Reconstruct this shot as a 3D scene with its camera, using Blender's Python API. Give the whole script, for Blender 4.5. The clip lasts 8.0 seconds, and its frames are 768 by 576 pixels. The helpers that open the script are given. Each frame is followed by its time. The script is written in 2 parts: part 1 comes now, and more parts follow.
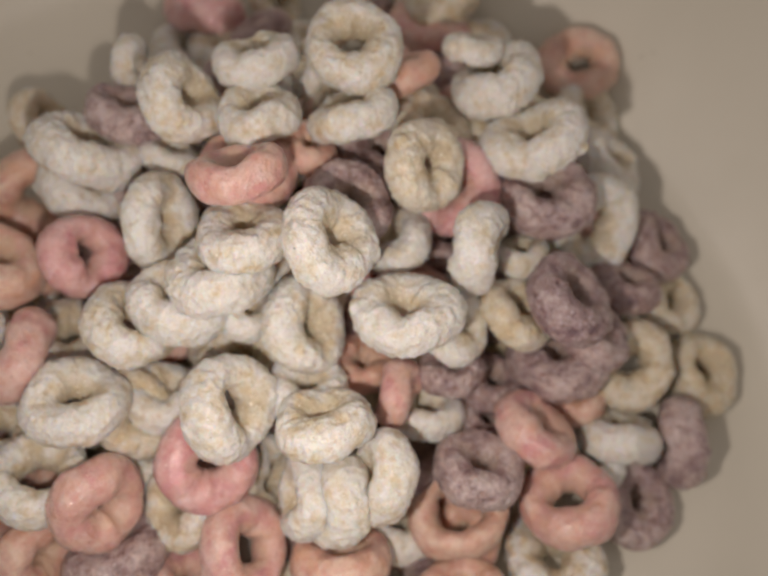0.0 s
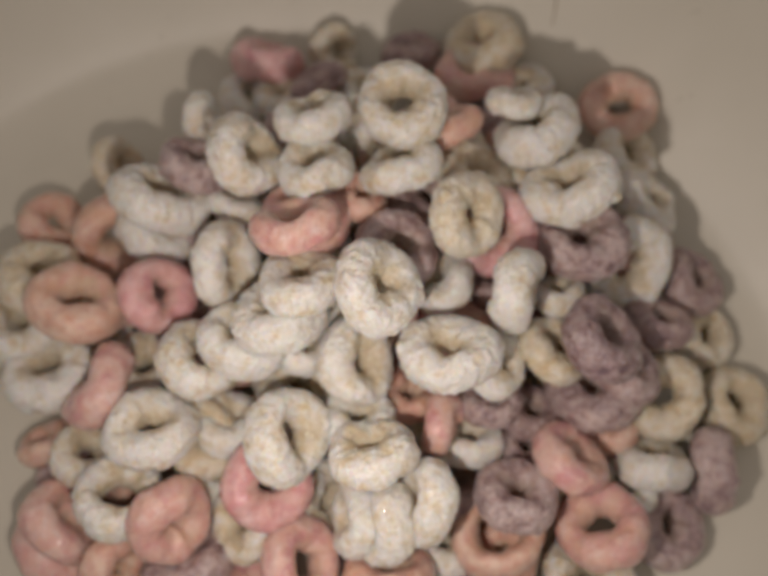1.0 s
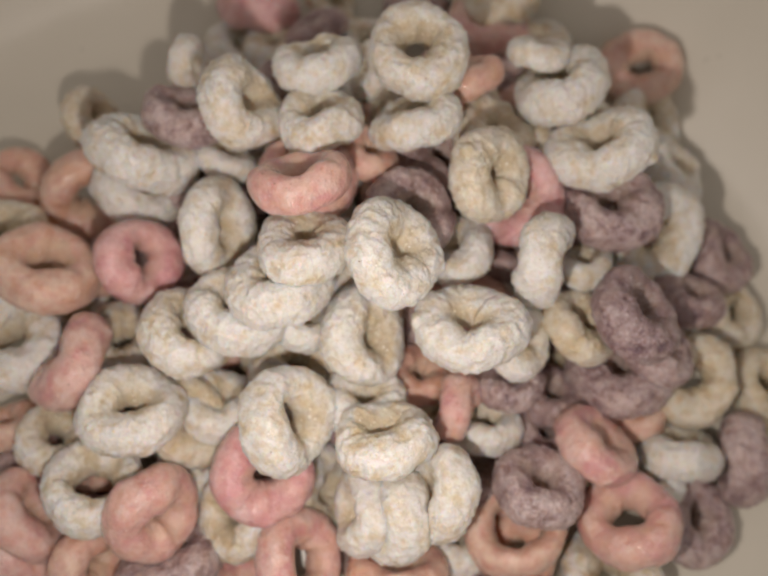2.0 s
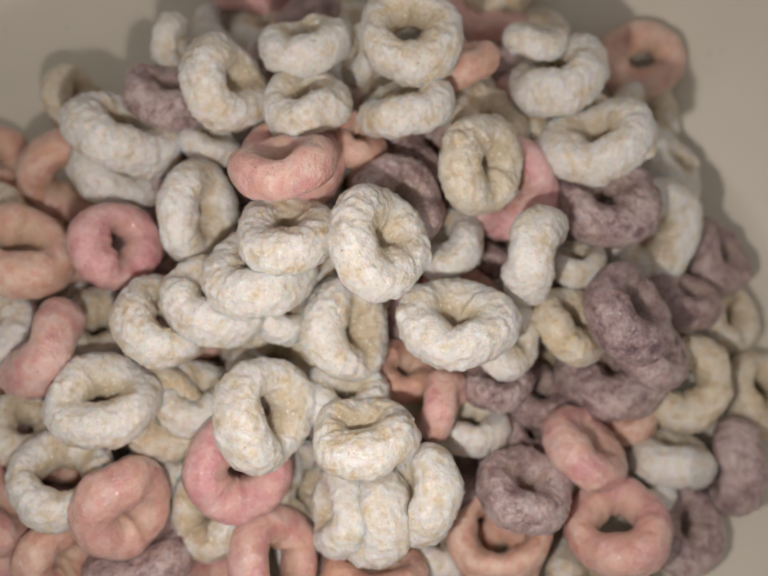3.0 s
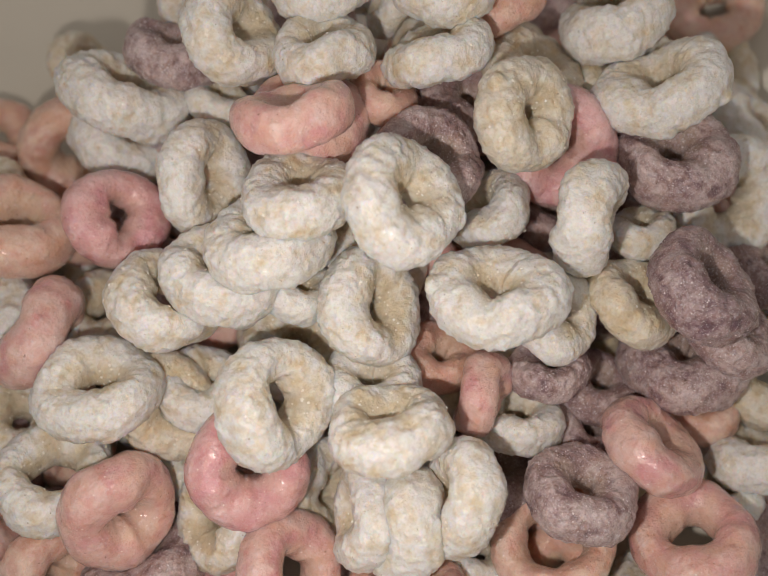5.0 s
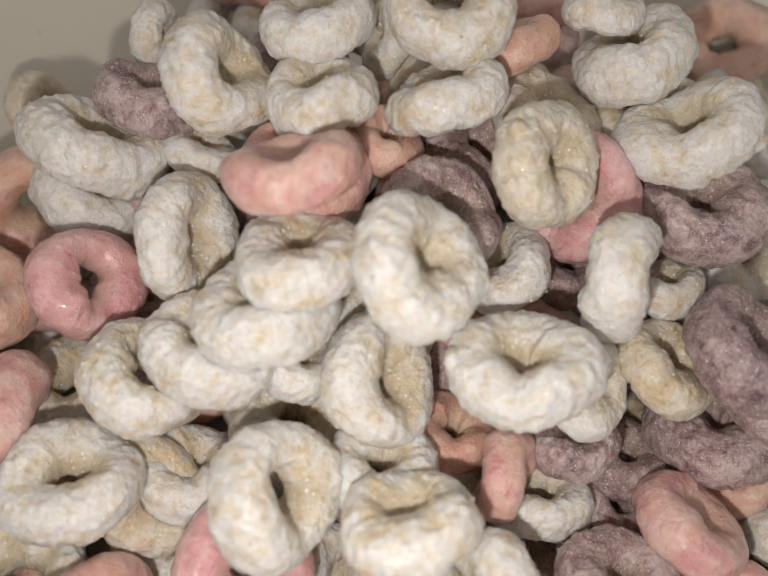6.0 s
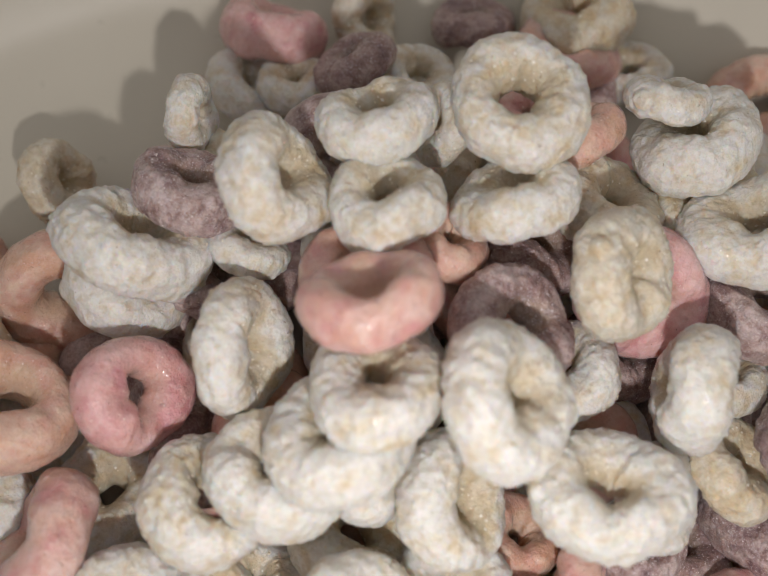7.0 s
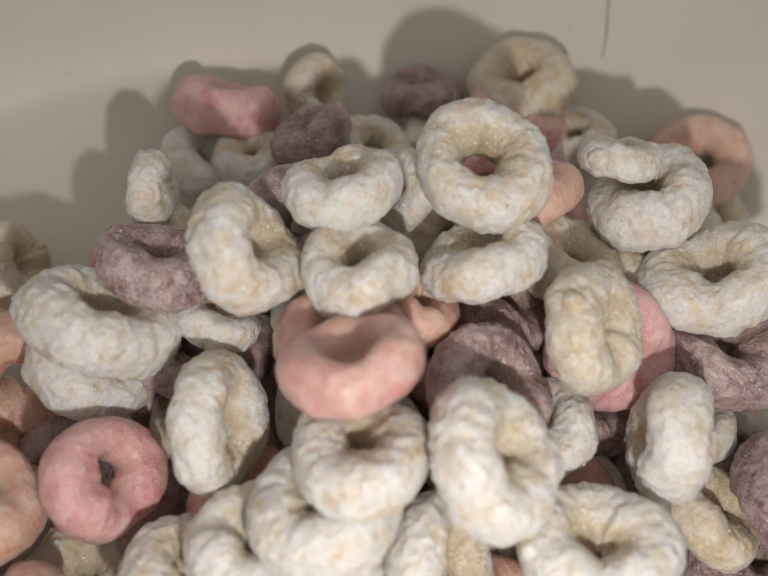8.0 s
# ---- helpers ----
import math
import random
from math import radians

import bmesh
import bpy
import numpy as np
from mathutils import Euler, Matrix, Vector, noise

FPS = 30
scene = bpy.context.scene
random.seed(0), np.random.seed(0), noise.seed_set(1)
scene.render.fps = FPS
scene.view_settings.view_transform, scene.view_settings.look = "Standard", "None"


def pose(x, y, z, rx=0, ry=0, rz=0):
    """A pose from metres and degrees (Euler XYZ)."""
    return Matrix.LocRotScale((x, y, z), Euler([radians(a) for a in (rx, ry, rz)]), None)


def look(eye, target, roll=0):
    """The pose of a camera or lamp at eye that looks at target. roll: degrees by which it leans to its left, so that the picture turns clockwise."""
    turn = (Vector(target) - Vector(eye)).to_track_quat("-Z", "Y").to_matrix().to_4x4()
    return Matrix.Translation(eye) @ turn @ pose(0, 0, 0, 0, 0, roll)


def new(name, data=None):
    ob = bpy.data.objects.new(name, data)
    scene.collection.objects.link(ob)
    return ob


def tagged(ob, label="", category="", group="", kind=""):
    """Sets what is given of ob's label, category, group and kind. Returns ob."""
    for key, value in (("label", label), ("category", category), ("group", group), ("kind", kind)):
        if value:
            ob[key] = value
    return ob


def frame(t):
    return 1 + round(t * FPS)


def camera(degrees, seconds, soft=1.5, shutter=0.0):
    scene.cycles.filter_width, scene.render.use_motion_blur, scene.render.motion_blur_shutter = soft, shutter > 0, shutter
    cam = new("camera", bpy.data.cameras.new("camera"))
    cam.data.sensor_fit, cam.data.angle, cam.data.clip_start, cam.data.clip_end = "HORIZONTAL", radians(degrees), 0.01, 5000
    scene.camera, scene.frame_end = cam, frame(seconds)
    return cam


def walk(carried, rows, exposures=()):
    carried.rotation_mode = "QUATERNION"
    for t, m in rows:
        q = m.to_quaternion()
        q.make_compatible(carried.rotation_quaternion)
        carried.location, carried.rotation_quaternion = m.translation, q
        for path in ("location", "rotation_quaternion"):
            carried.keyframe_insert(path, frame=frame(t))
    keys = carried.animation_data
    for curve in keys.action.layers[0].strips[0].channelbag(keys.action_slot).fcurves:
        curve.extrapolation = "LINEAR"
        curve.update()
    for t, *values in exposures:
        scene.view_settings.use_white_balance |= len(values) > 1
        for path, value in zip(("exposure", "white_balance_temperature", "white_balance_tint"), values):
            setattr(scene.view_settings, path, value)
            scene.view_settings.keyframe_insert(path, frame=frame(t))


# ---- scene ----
cam = camera(45.93, 8.0, soft=1.0)
cam.data.dof.use_dof = True
cam.data.dof.focus_distance = 0.1055
cam.data.dof.aperture_fstop = 18.5
ROWS = [
    (0.0, -0.01220, -0.03564, 0.15565, 18.010, -4.198, -0.096),
    (0.5, -0.01651, -0.03550, 0.16029, 17.757, -2.189, 1.922),
    (1.0, -0.01024, -0.03248, 0.16933, 17.615, -0.438, 1.334),
    (1.5, -0.02106, -0.03374, 0.16097, 16.898, -2.740, 1.339),
    (1.7, -0.01887, -0.03320, 0.15529, 17.182, -3.202, 1.220),
    (2.8, -0.01677, -0.02557, 0.15201, 15.516, -2.915, 1.514),
    (3.0, -0.01580, -0.03026, 0.14905, 16.630, -3.755, 2.539),
    (3.5, -0.01122, -0.03854, 0.15191, 17.370, -1.849, 2.345),
    (4.0, -0.01171, -0.02882, 0.13772, 16.565, -1.776, 2.946),
    (4.2, -0.00838, -0.03449, 0.14475, 17.985, 0.566, 3.659),
    (5.3, -0.01044, -0.02785, 0.12780, 17.854, 0.618, 3.012),
    (5.5, -0.01081, -0.02555, 0.12715, 17.702, -0.208, 2.643),
    (6.0, -0.01638, -0.02284, 0.12241, 19.426, -1.830, 1.380),
    (6.5, -0.02417, -0.01310, 0.12283, 18.164, -3.494, 0.455),
    (7.0, -0.03036, -0.00465, 0.12279, 16.115, -5.281, -0.449),
    (7.5, -0.03321, 0.00025, 0.11823, 18.186, -8.012, -1.988),
    (8.0, -0.03474, -0.00549, 0.12181, 21.382, -8.446, -4.549),
]
walk(cam, [(t, pose(x, y, z, rx, ry, rz)) for t, x, y, z, rx, ry, rz in ROWS],
     exposures=[(0.0, -0.17, 7250, 15), (1.0, -0.25, 7250, 15), (1.5, -0.10, 7250, 15), (3.0, -0.09, 6900, 12.5), (3.5, -0.15, 6880, 12.5), (4.0, -0.06, 6850, 12), (5.5, -0.15, 6950, 13),
                (6.0, 0.06, 6750, 10.5), (7.0, 0.12, 6600, 10), (7.5, 0.22, 6600, 9.5), (8.0, 0.14, 6700, 10.5)])

# ---- light: a dim room and the small torch beside the lens ----
world = bpy.data.worlds.new("dim_room")
scene.world = world
world.use_nodes = True
world.node_tree.nodes["Background"].inputs["Color"].default_value = (1.0, 0.95, 0.93, 1)
world.node_tree.nodes["Background"].inputs["Strength"].default_value = 0.315
torch = bpy.data.lights.new("torch", "SPOT")
torch.energy, torch.color, torch.shadow_soft_size = 0.272, (1.0, 0.955, 0.935), 0.0022
torch.spot_size, torch.spot_blend = radians(140), 1.0
new("torch", torch).matrix_world = look((-0.024, -0.040, 0.115), (0.004, 0.006, 0.020))


# ---- materials ----
def node_material(name):
    m = bpy.data.materials.new(name)
    m.use_nodes = True
    return m, m.node_tree.nodes, m.node_tree.links, m.node_tree.nodes["Principled BSDF"]


def noise_node(nodes, links, vector, scale, detail=3.0, rough=0.55):
    n = nodes.new("ShaderNodeTexNoise")
    n.inputs["Scale"].default_value, n.inputs["Detail"].default_value = scale, detail
    n.inputs["Roughness"].default_value = rough
    links.new(vector, n.inputs["Vector"])
    return n.outputs["Fac"]


def ramp(nodes, links, fac, stops):
    r = nodes.new("ShaderNodeValToRGB")
    while len(r.color_ramp.elements) < len(stops):
        r.color_ramp.elements.new(0.5)
    for e, (at, colour) in zip(r.color_ramp.elements, stops):
        e.position, e.color = at, (*colour, 1)
    links.new(fac, r.inputs["Fac"])
    return r.outputs["Color"]


def mix(nodes, links, fac, a, b, blend="MIX"):
    n = nodes.new("ShaderNodeMix")
    n.data_type, n.blend_type = "RGBA", blend
    for value, socket in ((fac, n.inputs["Factor"]), (a, n.inputs["A"]), (b, n.inputs["B"])):
        if isinstance(value, (int, float)):
            socket.default_value = value
        elif isinstance(value, tuple):
            socket.default_value = (*value, 1)
        else:
            links.new(value, socket)
    return n.outputs["Result"]


def maths(nodes, links, op, a, b):
    n = nodes.new("ShaderNodeMath")
    n.operation = op
    for value, socket in ((a, n.inputs[0]), (b, n.inputs[1])):
        if isinstance(value, (int, float)):
            socket.default_value = value
        else:
            links.new(value, socket)
    return n.outputs[0]


def bumped(nodes, links, shader, height, strength, distance, socket="Normal"):
    b = nodes.new("ShaderNodeBump")
    b.inputs["Strength"].default_value, b.inputs["Distance"].default_value = strength, distance
    links.new(height, b.inputs["Height"])
    links.new(b.outputs["Normal"], shader.inputs[socket])


def oat_material(name, crumb, crumb_dark, sugar, cover, gloss, sparkle, tint=None, glaze=0.5, grain=0.13, relief=0.00033, specks=0.0, inner=(0.57, 0.49, 0.365), mottle=0.89):
    """Toasted oat dough under a patchy crust of dried sugar. cover: how much of it the sugar hides."""
    m, nodes, links, bsdf = node_material(name)
    co = nodes.new("ShaderNodeTexCoord").outputs["Object"]
    info = nodes.new("ShaderNodeObjectInfo").outputs["Random"]
    shift = nodes.new("ShaderNodeVectorMath")
    shift.operation = "ADD"
    comb = nodes.new("ShaderNodeCombineXYZ")
    links.new(maths(nodes, links, "MULTIPLY", info, 0.7), comb.inputs[0])
    links.new(co, shift.inputs[0])
    links.new(comb.outputs[0], shift.inputs[1])
    v = shift.outputs[0]
    big = noise_node(nodes, links, v, 260, 2)
    mid = noise_node(nodes, links, v, 600, 3, 0.5)
    fine = noise_node(nodes, links, v, 2600, 3, 0.65)
    dough = ramp(nodes, links, mid, [(0.3, crumb_dark), (0.62, crumb)])
    if tint:
        dough = mix(nodes, links, ramp(nodes, links, big, [(0.34, (0, 0, 0)), (0.68, (1, 1, 1))]), dough, tint)
    patch = maths(nodes, links, "ADD", maths(nodes, links, "MULTIPLY", mid, 0.58), maths(nodes, links, "MULTIPLY", big, 0.42))
    patch = maths(nodes, links, "ADD", patch, maths(nodes, links, "MULTIPLY", maths(nodes, links, "SUBTRACT", info, 0.5), 0.10))
    patch = maths(nodes, links, "ADD", patch, maths(nodes, links, "MULTIPLY", maths(nodes, links, "SUBTRACT", fine, 0.5), grain))
    coat = nodes.new("ShaderNodeAttribute")
    coat.attribute_name = "coat"
    patch = maths(nodes, links, "ADD", patch, maths(nodes, links, "MULTIPLY", coat.outputs["Fac"], 0.16))
    crust = ramp(nodes, links, patch, [(0.68 - cover - 0.12, (0, 0, 0)), (0.68 - cover + 0.12, (1, 1, 1))])
    colour = mix(nodes, links, crust, dough, sugar)
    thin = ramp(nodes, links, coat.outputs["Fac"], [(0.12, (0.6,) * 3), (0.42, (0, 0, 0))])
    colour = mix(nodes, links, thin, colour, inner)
    grit = ramp(nodes, links, noise_node(nodes, links, v, 1800, 4, 0.7), [(0.36, (mottle, mottle * 0.98, mottle * 0.94)), (0.56, (1, 1, 1))])
    colour = mix(nodes, links, 1.0, colour, grit, "MULTIPLY")
    if specks:
        grains = ramp(nodes, links, noise_node(nodes, links, v, 4200, 2, 0.7), [(0.56, (0, 0, 0)), (0.66, (specks,) * 3)])
        colour = mix(nodes, links, grains, colour, (0.70, 0.66, 0.66))
    pits = ramp(nodes, links, noise_node(nodes, links, v, 1900, 2, 0.6), [(0.235, (0.38, 0.27, 0.17)), (0.30, (1, 1, 1))])
    links.new(mix(nodes, links, 0.8, colour, pits, "MULTIPLY"), bsdf.inputs["Base Color"])
    rough = ramp(nodes, links, fine, [(0.35, (gloss + 0.12,) * 3), (0.7, (gloss - sparkle,) * 3)])
    links.new(rough, bsdf.inputs["Roughness"])
    links.new(ramp(nodes, links, crust, [(0.0, (glaze,) * 3), (1.0, (glaze * 0.3,) * 3)]), bsdf.inputs["Coat Weight"])
    bsdf.inputs["Coat Roughness"].default_value = 0.06
    bsdf.inputs["Subsurface Weight"].default_value = 0.8
    bsdf.inputs["Subsurface Radius"].default_value = (1.0, 0.75, 0.55)
    bsdf.inputs["Subsurface Scale"].default_value = 0.0015
    cells = nodes.new("ShaderNodeTexVoronoi")
    cells.inputs["Scale"].default_value = 700
    links.new(v, cells.inputs["Vector"])
    pimple = ramp(nodes, links, cells.outputs["Distance"], [(0.12, (1, 1, 1)), (0.32, (0, 0, 0))])
    height = maths(nodes, links, "ADD", maths(nodes, links, "MULTIPLY", fine, 0.55), mid)
    height = maths(nodes, links, "ADD", height, maths(nodes, links, "MULTIPLY", pimple, 0.28))
    bumped(nodes, links, bsdf, height, 1.0, relief)
    bumped(nodes, links, bsdf, noise_node(nodes, links, v, 2300, 2, 0.6), 1.0, 0.00013, "Coat Normal")
    return m


cream = oat_material("cream_oat", (0.72, 0.63, 0.47), (0.655, 0.54, 0.365), (0.785, 0.773, 0.75), 0.105, 0.5, 0.25)
tan = oat_material("tan_oat", (0.70, 0.605, 0.44), (0.64, 0.515, 0.34), (0.745, 0.70, 0.62), 0.045, 0.52, 0.22)
pink = oat_material("pink_oat", (0.69, 0.375, 0.37), (0.65, 0.315, 0.32), (0.75, 0.55, 0.51), -0.005, 0.40, 0.2, (0.73, 0.46, 0.35), 0.9, 0.1, 0.0003, 0.28, (0.68, 0.50, 0.39), 0.92)
rose = oat_material("rose_oat", (0.70, 0.36, 0.38), (0.65, 0.295, 0.325), (0.78, 0.53, 0.53), -0.005, 0.40, 0.2, (0.70, 0.40, 0.36), 0.9, 0.1, 0.0003, 0.28, (0.68, 0.48, 0.41), 0.92)
peach = oat_material("peach_oat", (0.73, 0.465, 0.335), (0.69, 0.40, 0.295), (0.77, 0.58, 0.48), -0.01, 0.40, 0.2, (0.70, 0.385, 0.34), 0.9, 0.1, 0.0003, 0.28, (0.68, 0.54, 0.40), 0.92)
purple = oat_material("purple_oat", (0.36, 0.235, 0.245), (0.20, 0.12, 0.135), (0.61, 0.50, 0.495), -0.02, 0.45, 0.2, (0.47, 0.32, 0.29), 0.25, 0.4, 0.0004, 0.5, (0.50, 0.39, 0.32), 0.75)


def grain_material(name, pale, deep, gloss):
    """Half-clear sugar crystals, a little different each."""
    m, nodes, links, bsdf = node_material(name)
    island = nodes.new("ShaderNodeNewGeometry").outputs["Random Per Island"]
    links.new(ramp(nodes, links, island, [(0.0, deep), (1.0, pale)]), bsdf.inputs["Base Color"])
    bsdf.inputs["Roughness"].default_value = gloss
    return m


grain_white = grain_material("white_sugar", (0.86, 0.84, 0.79), (0.76, 0.68, 0.53), 0.38)
grain_pink = grain_material("pink_sugar", (0.90, 0.78, 0.72), (0.74, 0.46, 0.42), 0.18)
grain_pale = grain_material("pale_sugar", (0.78, 0.71, 0.71), (0.44, 0.33, 0.35), 0.3)
plum = oat_material("plum_oat", (0.275, 0.165, 0.185), (0.155, 0.088, 0.108), (0.50, 0.40, 0.405), -0.03, 0.42, 0.2, (0.36, 0.23, 0.22), 0.35, 0.4, 0.0004, 0.5, (0.40, 0.30, 0.26), 0.75)
WORDS = {plum: "dark plum-purple oat ring", tan: "pale tan oat ring with thin sugar", cream: "cream oat ring with white sugar crust", pink: "glossy pink glazed oat ring", rose: "bright rose-pink glazed oat ring",
         peach: "orange-peach glazed oat ring", purple: "dusty purple frosted oat ring"}

# ---- bowl and table ----
bowl_mat, nodes, links, bsdf = node_material("cream_glazed_plastic")
co = nodes.new("ShaderNodeTexCoord").outputs["Object"]
cloud = noise_node(nodes, links, co, 22, 3)
links.new(ramp(nodes, links, cloud, [(0.3, (0.61, 0.572, 0.48)), (0.7, (0.66, 0.622, 0.53))]), bsdf.inputs["Base Color"])
links.new(ramp(nodes, links, noise_node(nodes, links, co, 140, 4), [(0.3, (0.27,) * 3), (0.7, (0.34,) * 3)]), bsdf.inputs["Roughness"])
bsdf.inputs["IOR"].default_value = 1.6
bumped(nodes, links, bsdf, noise_node(nodes, links, co, 90, 2), 0.05, 0.001)
table_mat, nodes, links, bsdf = node_material("brown_table_wood")
co = nodes.new("ShaderNodeTexCoord").outputs["Object"]
stretch = nodes.new("ShaderNodeMapping")
stretch.inputs["Scale"].default_value = (1.0, 12.0, 1.0)
links.new(co, stretch.inputs["Vector"])
links.new(ramp(nodes, links, noise_node(nodes, links, stretch.outputs[0], 9, 5), [(0.3, (0.13, 0.07, 0.035)), (0.7, (0.24, 0.14, 0.07))]), bsdf.inputs["Base Color"])
bsdf.inputs["Roughness"].default_value = 0.5

BOWL = Vector((-0.026, -0.021, 0.0))
HAIR_X, HAIR_LEAN = 0.0487, 0.087


def bowl_height(r):
    """The inside of the bowl over its flat floor, by the distance from its middle: a hollow fillet, then a straight wall."""
    s = max(0.0, r - 0.087)
    turn = min(s, 0.0115)
    return 0.020 - math.sqrt(0.020 ** 2 - turn ** 2) + 0.70 * (s - turn)


def lathe(name, profile, material, steps=128):
    bm = bmesh.new()
    loops = [[bm.verts.new((r * math.cos(2 * math.pi * k / steps), r * math.sin(2 * math.pi * k / steps), z)) for k in range(steps)] for r, z in profile]
    for a, b in zip(loops, loops[1:]):
        for k in range(steps):
            bm.faces.new((a[k], a[(k + 1) % steps], b[(k + 1) % steps], b[k]))
    bm.faces.new(loops[0])
    bm.faces.new(loops[-1][::-1])
    bmesh.ops.recalc_face_normals(bm, faces=bm.faces)
    me = bpy.data.meshes.new(name)
    bm.to_mesh(me)
    bm.free()
    me.materials.append(material)
    for p in me.polygons:
        p.use_smooth = len(p.vertices) == 4
    return new(name, me)


inner = [(r / 1000, bowl_height(r / 1000)) for r in range(2, 161, 1)]
rim = inner[-1]
lip = [(rim[0] + 0.0016, rim[1] + 0.0012), (rim[0] + 0.0032, rim[1] + 0.0004), (rim[0] + 0.0036, rim[1] - 0.0014)]
outer = [(r / 1000 + 0.003, bowl_height(r / 1000) - 0.0032) for r in range(158, 83, -3)]
bowl = lathe("bowl", inner + lip + outer + [(0.080, -0.006), (0.074, -0.006), (0.072, -0.0032)], bowl_mat)
bowl.location = BOWL
tagged(bowl, "wide shallow cream bowl holding a heap of cereal", "bowl")

# a fine brown hairline that runs up the bowl's far side
line_mat, nodes, links, bsdf = node_material("brown_hairline")
co = nodes.new("ShaderNodeTexCoord").outputs["Object"]
links.new(ramp(nodes, links, noise_node(nodes, links, co, 300), [(0.35, (0.36, 0.30, 0.22)), (0.65, (0.52, 0.46, 0.37))]), bsdf.inputs["Base Color"])
bm = bmesh.new()
last = None
for k in range(41):
    y = 0.096 + 0.0012 * k
    x = HAIR_X + HAIR_LEAN * (y - 0.096) + 0.0003 * noise.noise(Vector((k * 0.25, 0, 0)))
    half = 0.00022 + 0.00012 * noise.noise(Vector((k * 0.6, 4, 0)))
    pair = [bm.verts.new((e, y, bowl_height(math.hypot(e, y)) + 0.0001)) for e in (x - half, x + half)]
    if last:
        bm.faces.new((last[0], last[1], pair[1], pair[0]))
    last = pair
me = bpy.data.meshes.new("hairline")
bm.to_mesh(me)
bm.free()
me.materials.append(line_mat)
hairline = new("hairline", me)
hairline.parent = bowl
tagged(hairline, "fine brown hairline mark in the glaze")

bm = bmesh.new()
bmesh.ops.create_cube(bm, size=1.0, matrix=Matrix.Translation((0, 0, -0.021)) @ Matrix.Diagonal((1.4, 0.9, 0.03, 1)))
bmesh.ops.bevel(bm, geom=bm.edges[:], offset=0.004, segments=2, affect="EDGES")
me = bpy.data.meshes.new("table_top")
bm.to_mesh(me)
bm.free()
me.materials.append(table_mat)
tagged(new("table_top", me), "plain brown wooden table top under the bowl", "table", kind="structure")


# ---- the cereal ----
def sugar_grains(me, rng, count, small, large, material, ob):
    """Loose sugar crystals that stick to the outer skin of a ring, as one part of it."""
    verts, faces, loose = [], [], me.vertices
    for _ in range(count):
        at = loose[rng.randrange(len(loose))]
        n = at.normal
        side = n.orthogonal().normalized()
        side = Matrix.Rotation(rng.uniform(0, 6.3), 3, n) @ side
        over = n.cross(side)
        w = rng.uniform(small, large)
        base, k = at.co + n * (0.15 * w), len(verts)
        verts += [base + side * w * rng.uniform(0.7, 1.2), base + over * w * rng.uniform(0.6, 1.1), base - side * w * rng.uniform(0.7, 1.2),
                  base - over * w * rng.uniform(0.6, 1.1), base + n * w * rng.uniform(0.18, 0.45) + side * w * rng.uniform(-0.4, 0.4), base - n * w * 0.5]
        faces += [(k, k + 1, k + 4), (k + 1, k + 2, k + 4), (k + 2, k + 3, k + 4), (k + 3, k, k + 4),
                  (k + 1, k, k + 5), (k + 2, k + 1, k + 5), (k + 3, k + 2, k + 5), (k, k + 3, k + 5)]
    grains = bpy.data.meshes.new("sugar_crust")
    grains.from_pydata(verts, [], faces)
    grains.materials.append(material)
    part = tagged(new("sugar_crust", grains), "fine crust of sugar crystals")
    part.parent = ob
    return part


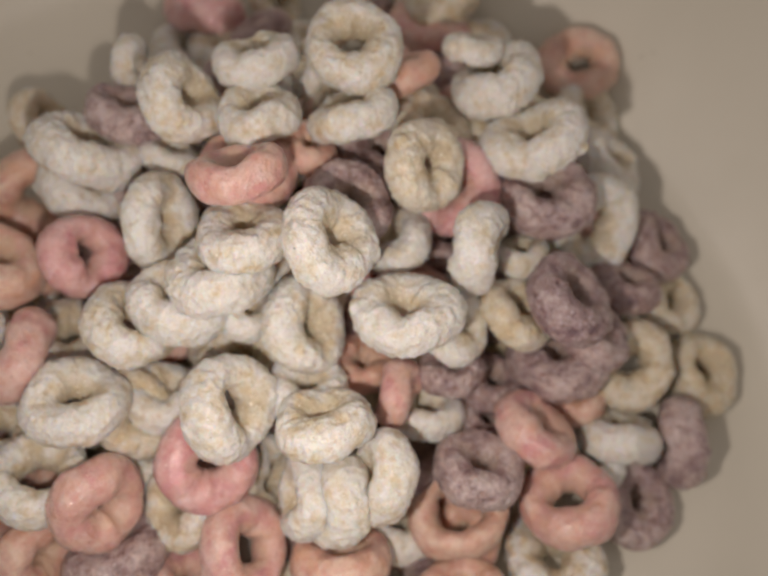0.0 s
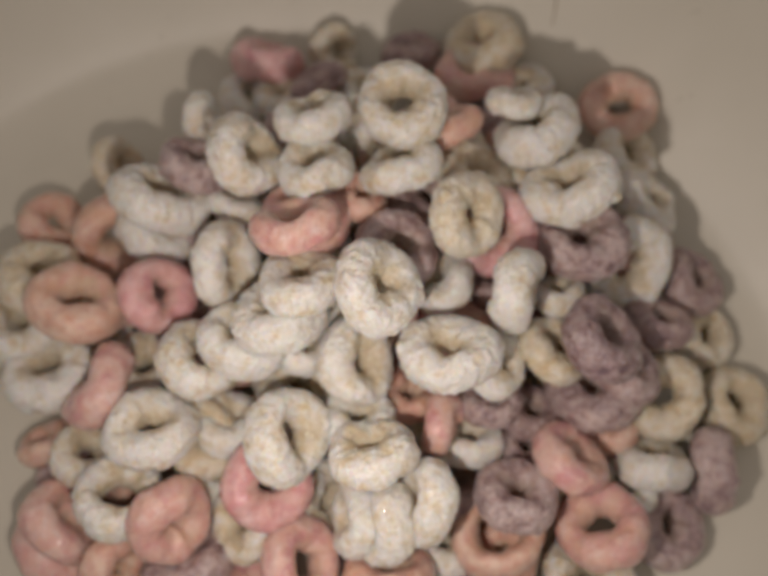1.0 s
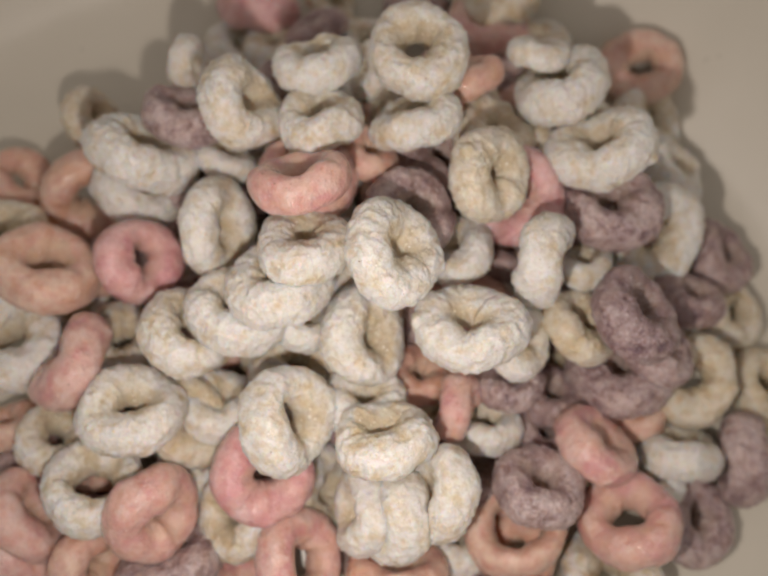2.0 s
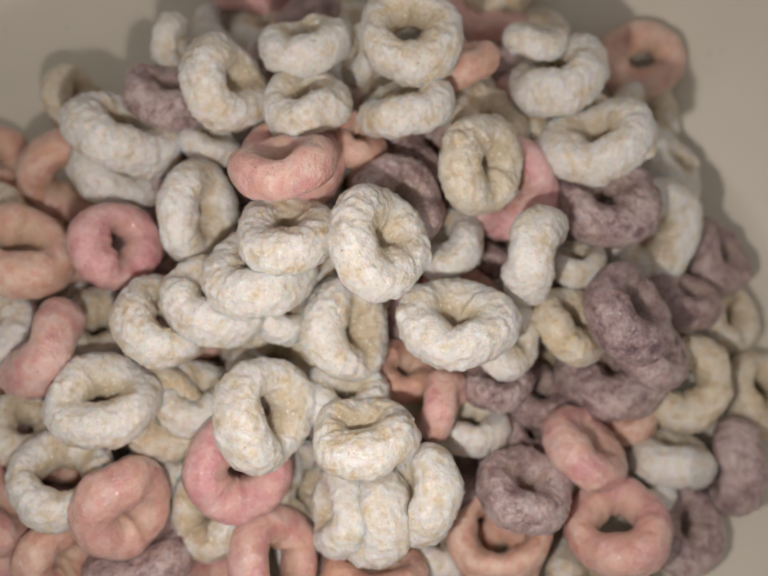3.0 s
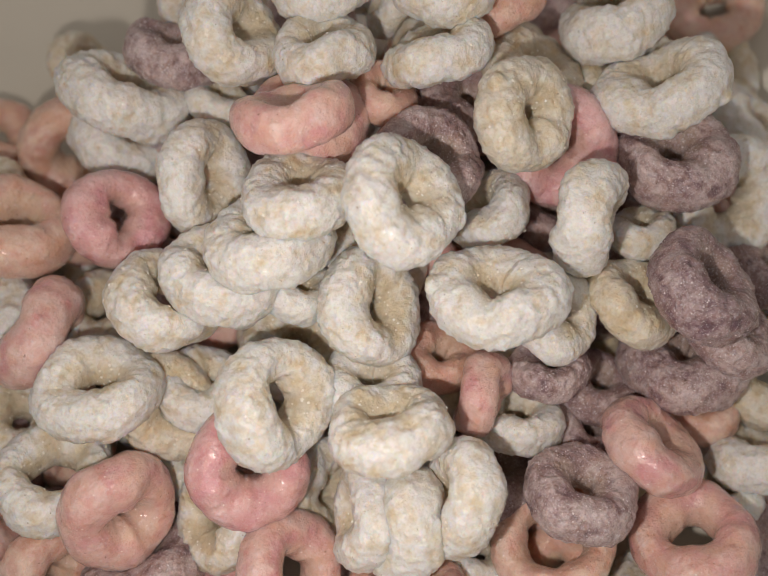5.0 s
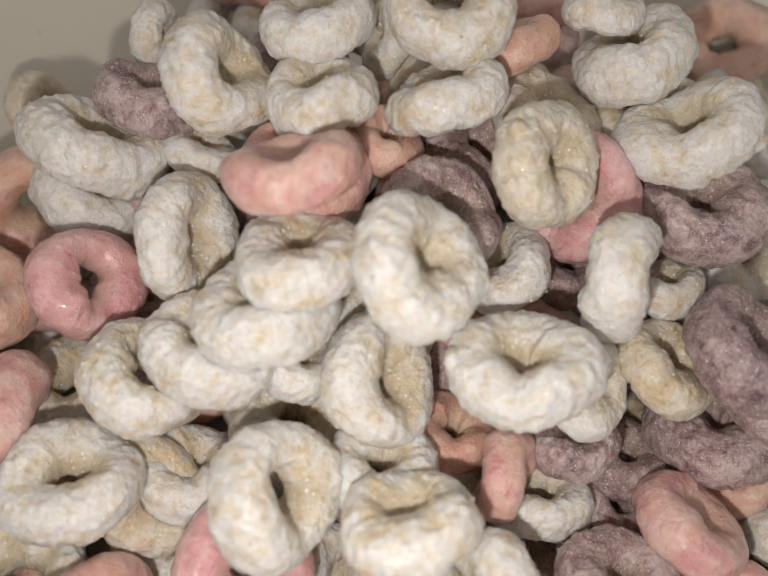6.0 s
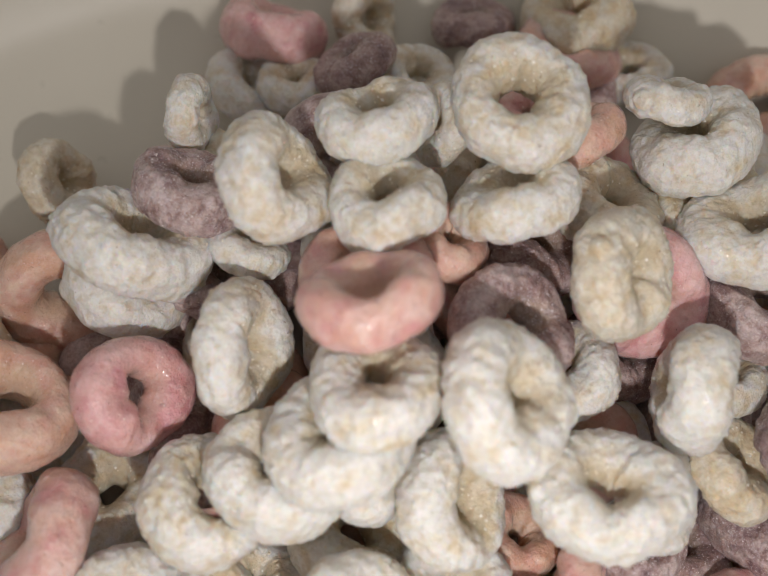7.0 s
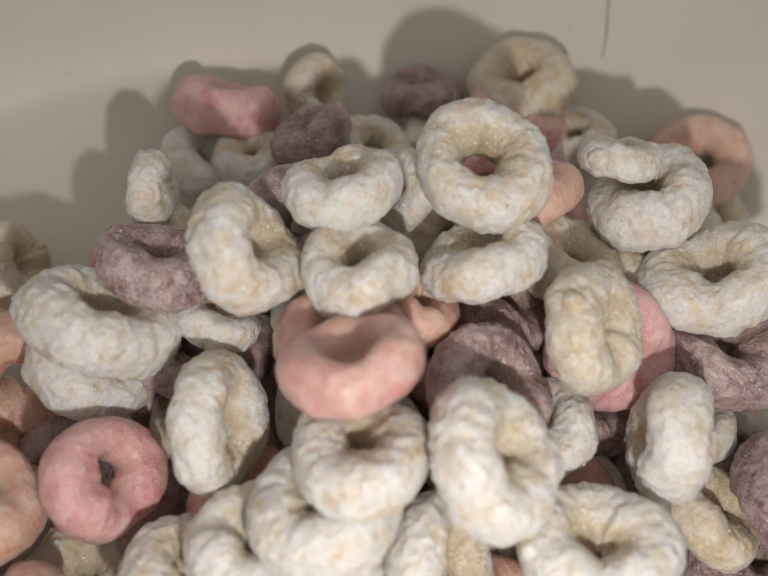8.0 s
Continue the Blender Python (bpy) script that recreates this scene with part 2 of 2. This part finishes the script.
def ring(material, x, y, z, tilt, turn, size, hole=None, fine=True, nub=None, fat=None):
    """One puffed ring; middle and outer width in millimetres, its axis leaning by tilt towards turn. nub: the way from its middle to the stub
    where the dough was cut. fat: half its thickness as a share of its width."""
    n = ring.count = ring.count + 1
    rng = random.Random(n * 7 + 3)
    d = size / 1000
    hole = hole or rng.uniform(0.18, 0.26)
    thick = d * (fat or rng.uniform(0.205, 0.235))
    oval, lean, warp = rng.uniform(0.02, 0.07), rng.uniform(0, 6.3), rng.uniform(0.01, 0.04) * d
    slit = rng.uniform(0.2, 0.42) * min(1.0, max(0.2, (0.34 - hole) / 0.16))
    squeeze, off, off_way = rng.uniform(0, 6.3), rng.uniform(0.0, 0.035) * d, rng.uniform(0, 6.3)
    around, over = (144, 60) if fine else (56, 24)
    seed = Vector((n * 3.1, n * 1.7, n * 2.3))
    lump = rng.uniform(0.04, 0.09)
    glazed = material in (pink, peach, rose)
    knobs, crumbs = (0.6, 0.35) if glazed else (0.8, 1.0)
    flat, funnel = rng.uniform(0.78, 0.95), rng.uniform(1.05, 1.25)
    verts, coat = [], []
    for i in range(around):
        u = 2 * math.pi * i / around
        c, s = math.cos(u), math.sin(u)
        swell = 1 + lump * 2 * (noise.noise(seed + Vector((c * 1.5, s * 1.5, 0))))
        outer_r = d / 2 * (1 + oval * math.cos(2 * (u - lean)) + 0.09 * noise.noise(seed + Vector((c * 1.2, s * 1.2, 7))))
        inner_r = d / 2 * hole * (1 + slit * math.cos(2 * (u - squeeze)) + 0.25 * noise.noise(seed + Vector((c * 1.6, s * 1.6, 12)))) + off * math.cos(u - off_way)
        inner_r = max(inner_r, 0.055 * d)
        rad, across = (outer_r + inner_r) / 2, (outer_r - inner_r) / 2
        lift = warp * math.cos(2 * u + lean * 2) + 0.05 * d * noise.noise(seed + Vector((c * 1.3, s * 1.3, 3)))
        for j in range(over):
            v = 2 * math.pi * j / over
            cv, sv = math.cos(v), math.sin(v)
            cv = cv ** flat if cv > 0 else -(-cv) ** funnel
            tall = abs(sv) ** 0.9 * (1 if sv > 0 else -1)
            p = Vector(((rad + across * cv) * c, (rad + across * cv) * s, lift + thick * swell * tall))
            out = Vector((cv * c, cv * s, sv)).normalized()
            k = 1000 * p
            bump = 0.020 * noise.noise(seed + k * 0.36) + 0.016 * noise.noise(seed + k * 0.8)
            if fine:
                bump += crumbs * (0.016 * noise.noise(seed + k * 1.3) + 0.009 * noise.noise(seed + k * 3.1) + 0.016 * (0.45 - noise.voronoi(seed + k * 1.05)[0][0]))
                pit = noise.voronoi(seed + k * 0.42 + Vector((9, 2, 5)))[0][0]
                bump -= 0.030 * crumbs * max(0.0, 1 - pit / 0.24)
            bump *= knobs if cv > 0 else knobs * (1.0 + 0.6 * cv)
            verts.append(p + out * (d * bump))
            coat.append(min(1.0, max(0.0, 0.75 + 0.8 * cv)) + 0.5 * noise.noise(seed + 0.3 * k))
    turned = pose(0, 0, 0, 0, 0, turn) @ pose(0, 0, 0, 0, tilt, 0) @ pose(0, 0, 0, 0, 0, rng.uniform(0, 360))
    if nub:
        way = (turned.inverted() @ Vector(nub)).normalized()
        tip = max(verts, key=lambda p: p.dot(way)).copy()
        for q, p in enumerate(verts):
            far = 1000 * (p - tip).length
            if far < 2.0:
                rise = 0.42 * min(1.0, max(0.0, (1.25 - far) / 0.3)) - 0.20 * max(0.0, 1 - abs(far - 1.45) / 0.3)
                verts[q] = p + way * (rise / 1000)
                coat[q] -= 0.5 * min(1.0, max(0.0, (1.3 - far) / 0.3))
    faces = [(i * over + j, ((i + 1) % around) * over + j, ((i + 1) % around) * over + (j + 1) % over, i * over + (j + 1) % over)
             for i in range(around) for j in range(over)]
    me = bpy.data.meshes.new("cereal_ring")
    me.from_pydata(verts, [], faces)
    me.materials.append(material)
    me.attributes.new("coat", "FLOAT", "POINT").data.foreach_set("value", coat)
    me.polygons.foreach_set("use_smooth", [True] * len(faces))
    ob = new("cereal_ring", me)
    place = Vector((x / 1000, y / 1000, z / 1000))
    if z < 12:
        sunk = max(bowl_height(math.hypot(p.x - BOWL.x, p.y - BOWL.y)) - p.z for p in (place + turned.to_3x3() @ v for v in verts[::3]))
        place.z += max(0.0, sunk)
    ob.matrix_basis = Matrix.Translation(place) @ turned
    how = "standing" if tilt > 58 else "slanting" if tilt > 28 else "lying"
    where = "on bowl floor" if z < 7.5 else "atop the heap" if z > 30 else "in the heap"
    tagged(ob, WORDS[material] + " " + how + " " + where, "cereal ring", "rings of the cereal heap")
    if fine:
        count, small, large = (620, 0.00007, 0.00017) if material in (purple, plum) else (170, 0.00006, 0.00015) if glazed else (150, 0.00008, 0.00026)
        sugar_grains(me, rng, count, small, large, grain_pale if material in (purple, plum) else grain_pink if glazed else grain_white, ob)
    return ob


ring.count = 0
ring(cream, -7.9, 40.1, 38.5, 7, 121, 15.0, 0.28)
ring(cream, -22.6, 39.6, 34.8, 39, 107, 12.8)
ring(cream, -21.7, 29.9, 35.7, 36, 101, 13.2, 0.24)
ring(cream, -7.9, 31.1, 34.3, 47, 117, 13.4)
ring(cream, -33.2, 32.9, 34.3, 54, 16, 14.9)
ring(tan, 2.6, 22.5, 35.7, 40, -11, 13.9, 0.18, nub=(-0.5, 0.25, 0.8))
ring(cream, 20.4, 29.7, 31.0, 44, 134, 15.7, nub=(0.8, -0.35, 0.25))
ring(cream, 15.6, 41.0, 28.8, 49, 130, 15.2)
ring(cream, 11.1, 44.6, 32.4, 50, 84, 9.6, nub=(-0.8, -0.3, 0.5))
ring(peach, 0.9, 40.2, 30.6, 62, 128, 10.7)
ring(tan, 4.6, 33.3, 27.2, 31, 49, 13.8)
ring(tan, 17.6, 36.0, 23.6, 26, 114, 14.9)
ring(peach, 35.2, 56.8, 6.7, 20, -136, 14.8)
ring(cream, 36.7, 47.6, 7.4, 26, -3, 13.4)
ring(cream, 38.8, 35.9, 10.2, 41, 24, 14.1)
ring(purple, 23.0, 22.1, 26.6, 20, 101, 15.3, 0.22)
ring(cream, 32.8, 21.5, 17.2, 32, -88, 16.5)
ring(purple, 46.9, 21.3, 8.2, 35, 21, 13.9)
ring(purple, 38.1, 11.4, 15.3, 40, 66, 12.1)
ring(tan, 49.8, 11.8, 3.8, 25, 5, 12.8)
ring(plum, 25.0, 4.5, 28.9, 40, 39, 14.8, 0.28)
ring(purple, 30.5, 1.3, 21.0, 34, 40, 13.2)
ring(purple, 26.0, -1.4, 15.4, 40, 98, 16.8)
ring(tan, 39.2, -1.2, 11.7, 12, -116, 15.2)
ring(tan, 54.2, -1.1, 4.7, 19, -8, 14.0)
ring(purple, 48.7, -13.3, 7.0, 103, 175, 14.8)
ring(cream, 37.6, -12.4, 8.1, 57, 79, 14.7)
ring(pink, 21.1, -13.4, 18.6, 51, 48, 14.4)
ring(pink, 26.6, -24.0, 16.1, 35, 119, 15.6, 0.28)
ring(purple, 39.7, -22.9, 4.5, 24, 27, 15.6)
ring(cream, 32.1, -17.0, 8.4, 38, 73, 12.1)
ring(purple, 11.7, -19.9, 21.4, 40, 78, 14.0, 0.24)
ring(peach, 9.7, -25.7, 13.6, 19, 109, 15.0, 0.45)
ring(cream, 4.4, -10.5, 16.5, 39, 97, 11.7, 0.28)
ring(purple, 8.0, -4.5, 20.4, 34, 99, 10.5)
ring(pink, -0.3, -8.7, 22.9, 81, -17, 10.6)
ring(peach, -5.6, -3.5, 17.8, 37, 61, 11.4)
ring(cream, -0.0, 0.4, 34.0, 33, 105, 14.9, 0.19, nub=(-0.7, 0.2, 0.6))
ring(cream, 8.4, 0.6, 26.0, 38, -1, 11.6)
ring(tan, 17.8, 3.8, 23.6, 39, 43, 13.1)
ring(cream, 11.0, 11.3, 31.6, 98, 163, 14.8)
ring(cream, 19.6, 13.8, 21.7, 43, 105, 9.6)
ring(cream, -11.1, 8.9, 40.1, 36, 18, 15.0, 0.19)
ring(purple, -8.2, 17.6, 32.3, 24, 40, 13.9)
ring(pink, -23.9, 18.0, 40.6, 50, 103, 13.4, 0.36, fat=0.205)
ring(pink, -23.3, 22.4, 32.3, 18, 68, 14.4)
ring(peach, -14.5, 27.3, 30.5, 32, 49, 9.6)
ring(cream, -23.0, 10.6, 36.2, 41, 92, 14.1, 0.19)
ring(cream, -26.4, 5.8, 33.5, 39, 104, 15.1, 0.19)
ring(cream, -36.5, 15.9, 27.4, 59, -13, 14.6, 0.18, fat=0.185)
ring(cream, -32.2, 2.9, 29.2, 29, 81, 14.6, 0.28)
ring(cream, -39.6, 0.1, 25.9, 41, 48, 14.9, 0.26)
ring(cream, -14.3, 0.2, 27.6, 39, -3, 14.2, 0.18)
ring(cream, -24.7, -12.3, 28.9, 48, -3, 15.2, 0.28)
ring(rose, -27.9, -19.1, 22.2, 22, -52, 14.7, 0.17)
ring(cream, -46.8, -11.0, 23.8, 30, 79, 14.8, 0.20)
ring(tan, -39.8, -11.5, 18.0, 32, -11, 13.5)
ring(cream, -60.2, -14.0, 11.8, 35, 68, 12.6)
ring(cream, -52.4, -21.4, 18.7, 30, 68, 14.8, 0.36)
ring(pink, -43.3, -24.7, 20.2, 61, -35, 15.0, 0.17)
ring(pink, -63.2, -25.1, 12.6, 66, 38, 14.8)
ring(pink, -64.7, -29.1, 8.8, 66, 43, 15.4)
ring(peach, -53.3, -31.3, 11.9, 69, -16, 13.4)
ring(purple, -41.7, -31.4, 11.5, 54, 115, 16.8)
ring(purple, -58.1, -38.9, 8.0, 58, 71, 14.0)
ring(pink, -22.6, -30.6, 17.4, 43, 6, 14.7, 0.31)
ring(peach, -8.5, -32.4, 17.3, 51, 91, 15.6, 0.28)
ring(cream, -32.3, -24.8, 14.7, 36, -151, 12.9)
ring(cream, -11.2, -14.9, 31.7, 52, 100, 14.4, 0.20)
ring(cream, -13.5, -23.6, 22.3, 73, 179, 13.4)
ring(cream, -8.8, -24.5, 23.8, 77, 175, 13.5)
ring(cream, -3.1, -21.6, 26.0, 68, 177, 13.8)
ring(cream, -13.9, -8.6, 24.0, 31, 95, 12.5)
ring(rose, -48.4, 11.6, 23.0, 44, -1, 13.7, 0.24)
ring(peach, -62.6, 10.6, 20.9, 33, 59, 15.7, 0.28)
ring(tan, -71.6, 17.0, 15.2, 31, 62, 15.6)
ring(peach, -74.0, 30.6, 6.1, 37, 25, 13.2)
ring(peach, -59.8, 26.6, 11.0, 58, -66, 16.5)
ring(cream, -48.9, 28.6, 25.2, 41, 60, 16.8)
ring(cream, -50.7, 25.6, 17.8, 37, 57, 14.8)
ring(tan, -62.7, 42.2, 7.8, 63, 7, 11.9)
ring(purple, -42.8, 34.5, 26.0, 43, 77, 13.3)
ring(cream, -43.9, 45.3, 23.3, 82, -7, 9.6)
ring(rose, -35.2, 66.6, 6.3, 52, 80, 15.3, 0.26)
ring(tan, -21.4, 70.0, 4.6, 48, -18, 11.8)
ring(tan, 8.2, 69.0, 5.0, 30, 141, 16.5)
ring(pink, 6.7, 63.1, 10.7, 20, 80, 14.9)
ring(purple, -5.7, 69.8, 5.2, 34, 93, 12.2)
ring(purple, -23.9, 58.1, 14.2, 49, 134, 11.4)
ring(cream, -38.7, 58.7, 5.8, 29, 38, 11.9)
ring(cream, -31.4, 57.4, 8.8, 27, 95, 11.1)
ring(cream, -14.9, 58.4, 10.0, 21, 45, 11.9)
ring(purple, 8.4, 57.4, 7.9, 27, 121, 12.4)
ring(cream, 17.5, 62.4, 6.4, 27, 126, 11.2)
ring(cream, -14.4, 42.1, 28.7, 69, -178, 9.6)
ring(cream, -36.5, 29.0, 23.7, 42, 51, 9.9)
ring(purple, -41.6, 27.2, 16.6, 39, 40, 13.4)
ring(peach, 30.2, -6.4, 8.0, 39, 94, 11.3)
ring(rose, 8.2, 23.0, 26.5, 38, -90, 15.8)
ring(cream, -0.4, 14.4, 25.2, 47, 149, 12.2)
ring(purple, 8.5, 18.5, 14.6, 30, 55, 13.2)
ring(purple, -3.6, 30.0, 23.7, 27, 45, 14.5)
ring(cream, -68.0, 0.2, 13.8, 22, 110, 17.0)
ring(cream, -75.5, 8.6, 13.2, 30, 57, 15.8)
ring(pink, -56.9, -3.5, 20.0, 65, 154, 16.0)
ring(peach, -69.1, -11.5, 7.8, 48, 126, 10.4)
ring(cream, -52.6, 1.8, 9.9, 29, 68, 14.6)
ring(cream, -23.4, 2.3, 26.0, 40, 53, 10.4)
ring(cream, -23.5, -3.6, 18.0, 29, 50, 15.6)
ring(cream, -35.3, -8.6, 16.3, 36, 80, 13.6)
ring(cream, -39.2, -16.6, 8.1, 39, 80, 13.6)
ring(cream, -20.5, -20.4, 10.1, 55, -2, 14.8)
ring(purple, 2.5, -16.9, 10.9, 37, 63, 14.3)
ring(cream, 0.8, -27.3, 9.4, 40, 69, 13.0)
ring(cream, 25.8, -31.9, 5.8, 36, 107, 16.6)
ring(purple, 1.0, -34.3, 5.8, 40, 66, 13.5)
ring(peach, 10.0, -37.6, 12.0, 44, 96, 14.0)
ring(cream, -17.3, -37.3, 9.9, 45, 60, 12.5)
ring(pink, -31.9, -35.4, 8.6, 42, 54, 14.7)
ring(purple, 14.5, -10.6, 11.3, 36, 66, 12.8)
ring(pink, -1.9, 47.9, 21.0, 12, 134, 9.6, 0.15)
ring(purple, 16.0, -4.8, 12.2, 33, 71, 12.0)
ring(cream, -5.1, -20.0, 3.9, 23, -125, 13.5, fine=False)
ring(cream, -8.6, 37.5, 6.0, 14, -7, 13.9, fine=False)
ring(cream, -7.0, 2.2, 6.9, 38, -129, 13.3, fine=False)
ring(cream, -15.5, 55.4, 4.1, 26, 178, 13.3, fine=False)
ring(pink, 19.5, 38.6, 11.3, 31, 93, 13.1, fine=False)
ring(purple, -26.0, 42.8, 18.8, 38, -133, 14.9, fine=False)
ring(cream, -22.8, 19.3, 19.0, 29, -165, 14.9, fine=False)
ring(cream, -60.6, -2.5, 3.6, 14, 163, 14.6, fine=False)
ring(pink, -45.0, 10.3, 4.7, 39, 11, 12.8, fine=False)
ring(pink, -15.7, -53.6, 5.4, 28, -123, 13.0, fine=False)
ring(purple, -10.5, 4.8, 11.0, 29, 168, 14.6, fine=False)
ring(cream, -30.8, -8.1, 8.2, 37, 68, 14.2, fine=False)
ring(tan, 24.6, -11.8, 4.3, 32, 1, 13.1, fine=False)
ring(purple, 27.4, 16.6, 6.9, 21, -162, 13.7, fine=False)
ring(pink, -9.0, 25.9, 16.4, 23, -138, 13.8, fine=False)
ring(peach, -55.0, -14.4, 5.7, 44, -165, 14.8, fine=False)
ring(purple, -35.0, 30.0, 9.1, 30, 99, 12.8, fine=False)
ring(tan, -29.0, -53.2, 5.8, 17, -125, 13.1, fine=False)
ring(cream, 36.4, 7.5, 5.7, 3, 51, 14.7, fine=False)
ring(purple, -54.5, 34.6, 3.6, 19, 78, 13.4, fine=False)
ring(purple, 18.4, 10.0, 14.0, 29, -177, 13.2, fine=False)
ring(cream, 1.9, -56.3, 5.0, 15, 138, 13.1, fine=False)
ring(cream, 2.6, 22.7, 9.7, 37, -83, 13.2, fine=False)
ring(pink, 35.1, 26.3, 5.3, 44, 22, 13.8, fine=False)
ring(purple, 12.6, -49.0, 5.9, 27, -22, 14.9, fine=False)
ring(pink, -47.3, 42.6, 5.2, 44, 21, 13.6, fine=False)
ring(pink, 6.0, 27.8, 5.9, 50, -116, 14.6, fine=False)
ring(pink, -21.3, 11.2, 7.6, 30, 52, 13.1, fine=False)
ring(purple, 16.4, 9.9, 6.6, 20, -128, 13.8, fine=False)
ring(tan, -38.5, -42.6, 4.6, 36, 52, 13.3, fine=False)
ring(purple, 23.9, 28.4, 9.8, 15, -108, 13.1, fine=False)
ring(pink, 10.3, -16.2, 5.0, 32, -145, 15.0, fine=False)
ring(purple, -24.4, -43.0, 4.3, 32, 102, 12.9, fine=False)
ring(pink, -56.4, -51.5, 11.8, 20, -20, 12.5, fine=False)
ring(purple, -55.2, 16.9, 4.6, 37, -68, 12.9, fine=False)
ring(tan, 1.6, 42.0, 16.4, 22, 171, 13.9, fine=False)
ring(purple, -41.3, -26.2, 3.7, 16, 179, 14.5, fine=False)
ring(purple, -13.4, -11.8, 5.4, 41, 101, 13.2, fine=False)
ring(purple, -24.5, 34.4, 11.0, 43, 28, 13.0, fine=False)
ring(cream, -23.1, 28.5, 24.3, 39, 38, 15.0, fine=False)
ring(pink, -4.7, 15.0, 13.4, 38, -1, 13.8, fine=False)
ring(pink, -3.8, -48.9, 10.5, 34, -129, 15.0, fine=False)
ring(cream, -47.7, -9.1, 5.0, 46, -142, 12.7, fine=False)
ring(purple, -41.4, 6.5, 12.8, 37, 5, 13.1, fine=False)
ring(cream, -37.0, 40.0, 14.1, 23, 94, 13.8, fine=False)
ring(purple, -16.4, 26.8, 11.7, 13, -42, 14.6, fine=False)
ring(cream, -20.7, 43.5, 12.4, 50, -87, 12.8, fine=False)
ring(tan, -38.7, 20.4, 9.8, 27, 81, 12.7, fine=False)
ring(cream, -72.9, 12.9, 4.6, 23, -4, 14.9, fine=False)
ring(purple, -30.6, 47.6, 4.9, 43, -15, 12.9, fine=False)
ring(pink, 0.4, 12.9, 4.6, 37, 98, 13.0, fine=False)
ring(pink, -29.2, -23.1, 5.4, 42, -2, 14.3, fine=False)
ring(cream, -5.1, 52.9, 4.5, 21, 118, 12.6, fine=False)
ring(pink, 10.7, 47.7, 4.5, 38, -161, 12.6, fine=False)
ring(purple, -32.8, 7.4, 13.1, 19, 51, 12.9, fine=False)
ring(purple, -47.5, 26.8, 8.1, 31, -123, 13.0, fine=False)
ring(purple, 3.1, 37.7, 11.8, 2, -71, 13.1, fine=False)
ring(tan, 16.3, 0.4, 4.7, 38, 84, 13.0, fine=False)
ring(tan, -15.0, -58.3, 8.2, 41, -132, 12.8, fine=False)
ring(tan, -13.8, 9.7, 17.0, 31, -118, 13.6, fine=False)
ring(purple, -12.8, -30.3, 4.6, 18, -72, 14.8, fine=False)
ring(peach, -33.9, 9.0, 18.3, 26, -26, 13.0, fine=False)
ring(purple, -47.8, -46.1, 7.3, 47, 172, 13.1, fine=False)
ring(purple, -64.6, -18.2, 4.6, 34, -123, 12.9, fine=False)
ring(purple, -54.3, -27.4, 4.4, 29, -42, 13.8, fine=False)
ring(pink, -38.3, 5.1, 6.0, 18, -57, 12.7, fine=False)
ring(peach, -21.5, 23.6, 5.2, 42, 180, 13.8, fine=False)
ring(purple, -14.8, -8.2, 12.4, 11, 67, 13.0, fine=False)
ring(cream, -19.5, 13.6, 23.4, 21, -61, 13.7, fine=False)
ring(tan, 26.6, 37.9, 5.7, 44, 124, 14.7, fine=False)
ring(peach, -35.5, 16.3, 5.6, 27, 176, 13.0, fine=False)
ring(peach, 11.6, -28.7, 4.7, 42, 176, 12.7, fine=False)
ring(cream, 5.6, 6.8, 14.2, 21, 142, 13.7, fine=False)
ring(peach, -26.2, -3.0, 9.1, 28, 63, 13.5, fine=False)
ring(peach, -10.2, 41.1, 12.8, 35, 11, 12.7, fine=False)
ring(cream, -3.6, -10.5, 6.2, 40, 37, 12.6, fine=False)
ring(tan, -28.4, 2.8, 4.6, 29, -7, 12.6, fine=False)
ring(cream, -21.5, 30.9, 17.9, 23, -123, 14.3, fine=False)
ring(pink, -41.2, 34.2, 6.5, 41, -41, 12.8, fine=False)
ring(cream, -20.4, 44.6, 5.3, 45, -81, 13.7, fine=False)
ring(cream, 5.2, -2.3, 4.5, 32, 18, 13.5, fine=False)
ring(pink, 2.6, 7.0, 18.5, 16, 74, 13.5, fine=False)
ring(purple, 20.9, -51.7, 8.8, 32, -65, 13.9, fine=False)
ring(cream, -5.2, 24.1, 6.8, 17, -42, 13.6, fine=False)
ring(peach, -59.4, 16.8, 6.4, 44, 60, 14.4, fine=False)
ring(purple, 17.3, 25.5, 4.7, 14, -91, 12.8, fine=False)
ring(tan, -7.7, 40.0, 19.3, 6, -108, 12.8, fine=False)
ring(purple, -45.5, 14.8, 8.8, 35, 50, 13.7, fine=False)
ring(cream, 4.6, 40.3, 6.8, 27, -54, 14.6, fine=False)
ring(pink, 8.2, 31.3, 17.0, 5, 44, 14.4, fine=False)
ring(tan, -43.8, 40.7, 15.9, 47, 159, 12.5, fine=False)
ring(tan, 1.1, -5.4, 10.9, 44, -96, 13.6, fine=False)
ring(purple, 18.3, 21.4, 9.5, 45, -129, 14.1, fine=False)
ring(cream, -63.1, 9.4, 4.7, 22, -55, 13.1, fine=False)
ring(purple, -60.4, -51.2, 15.4, 26, 180, 14.5, fine=False)
ring(purple, -10.3, 12.5, 7.5, 28, -121, 13.1, fine=False)
ring(cream, -10.3, -22.1, 9.8, 23, 99, 14.3, fine=False)
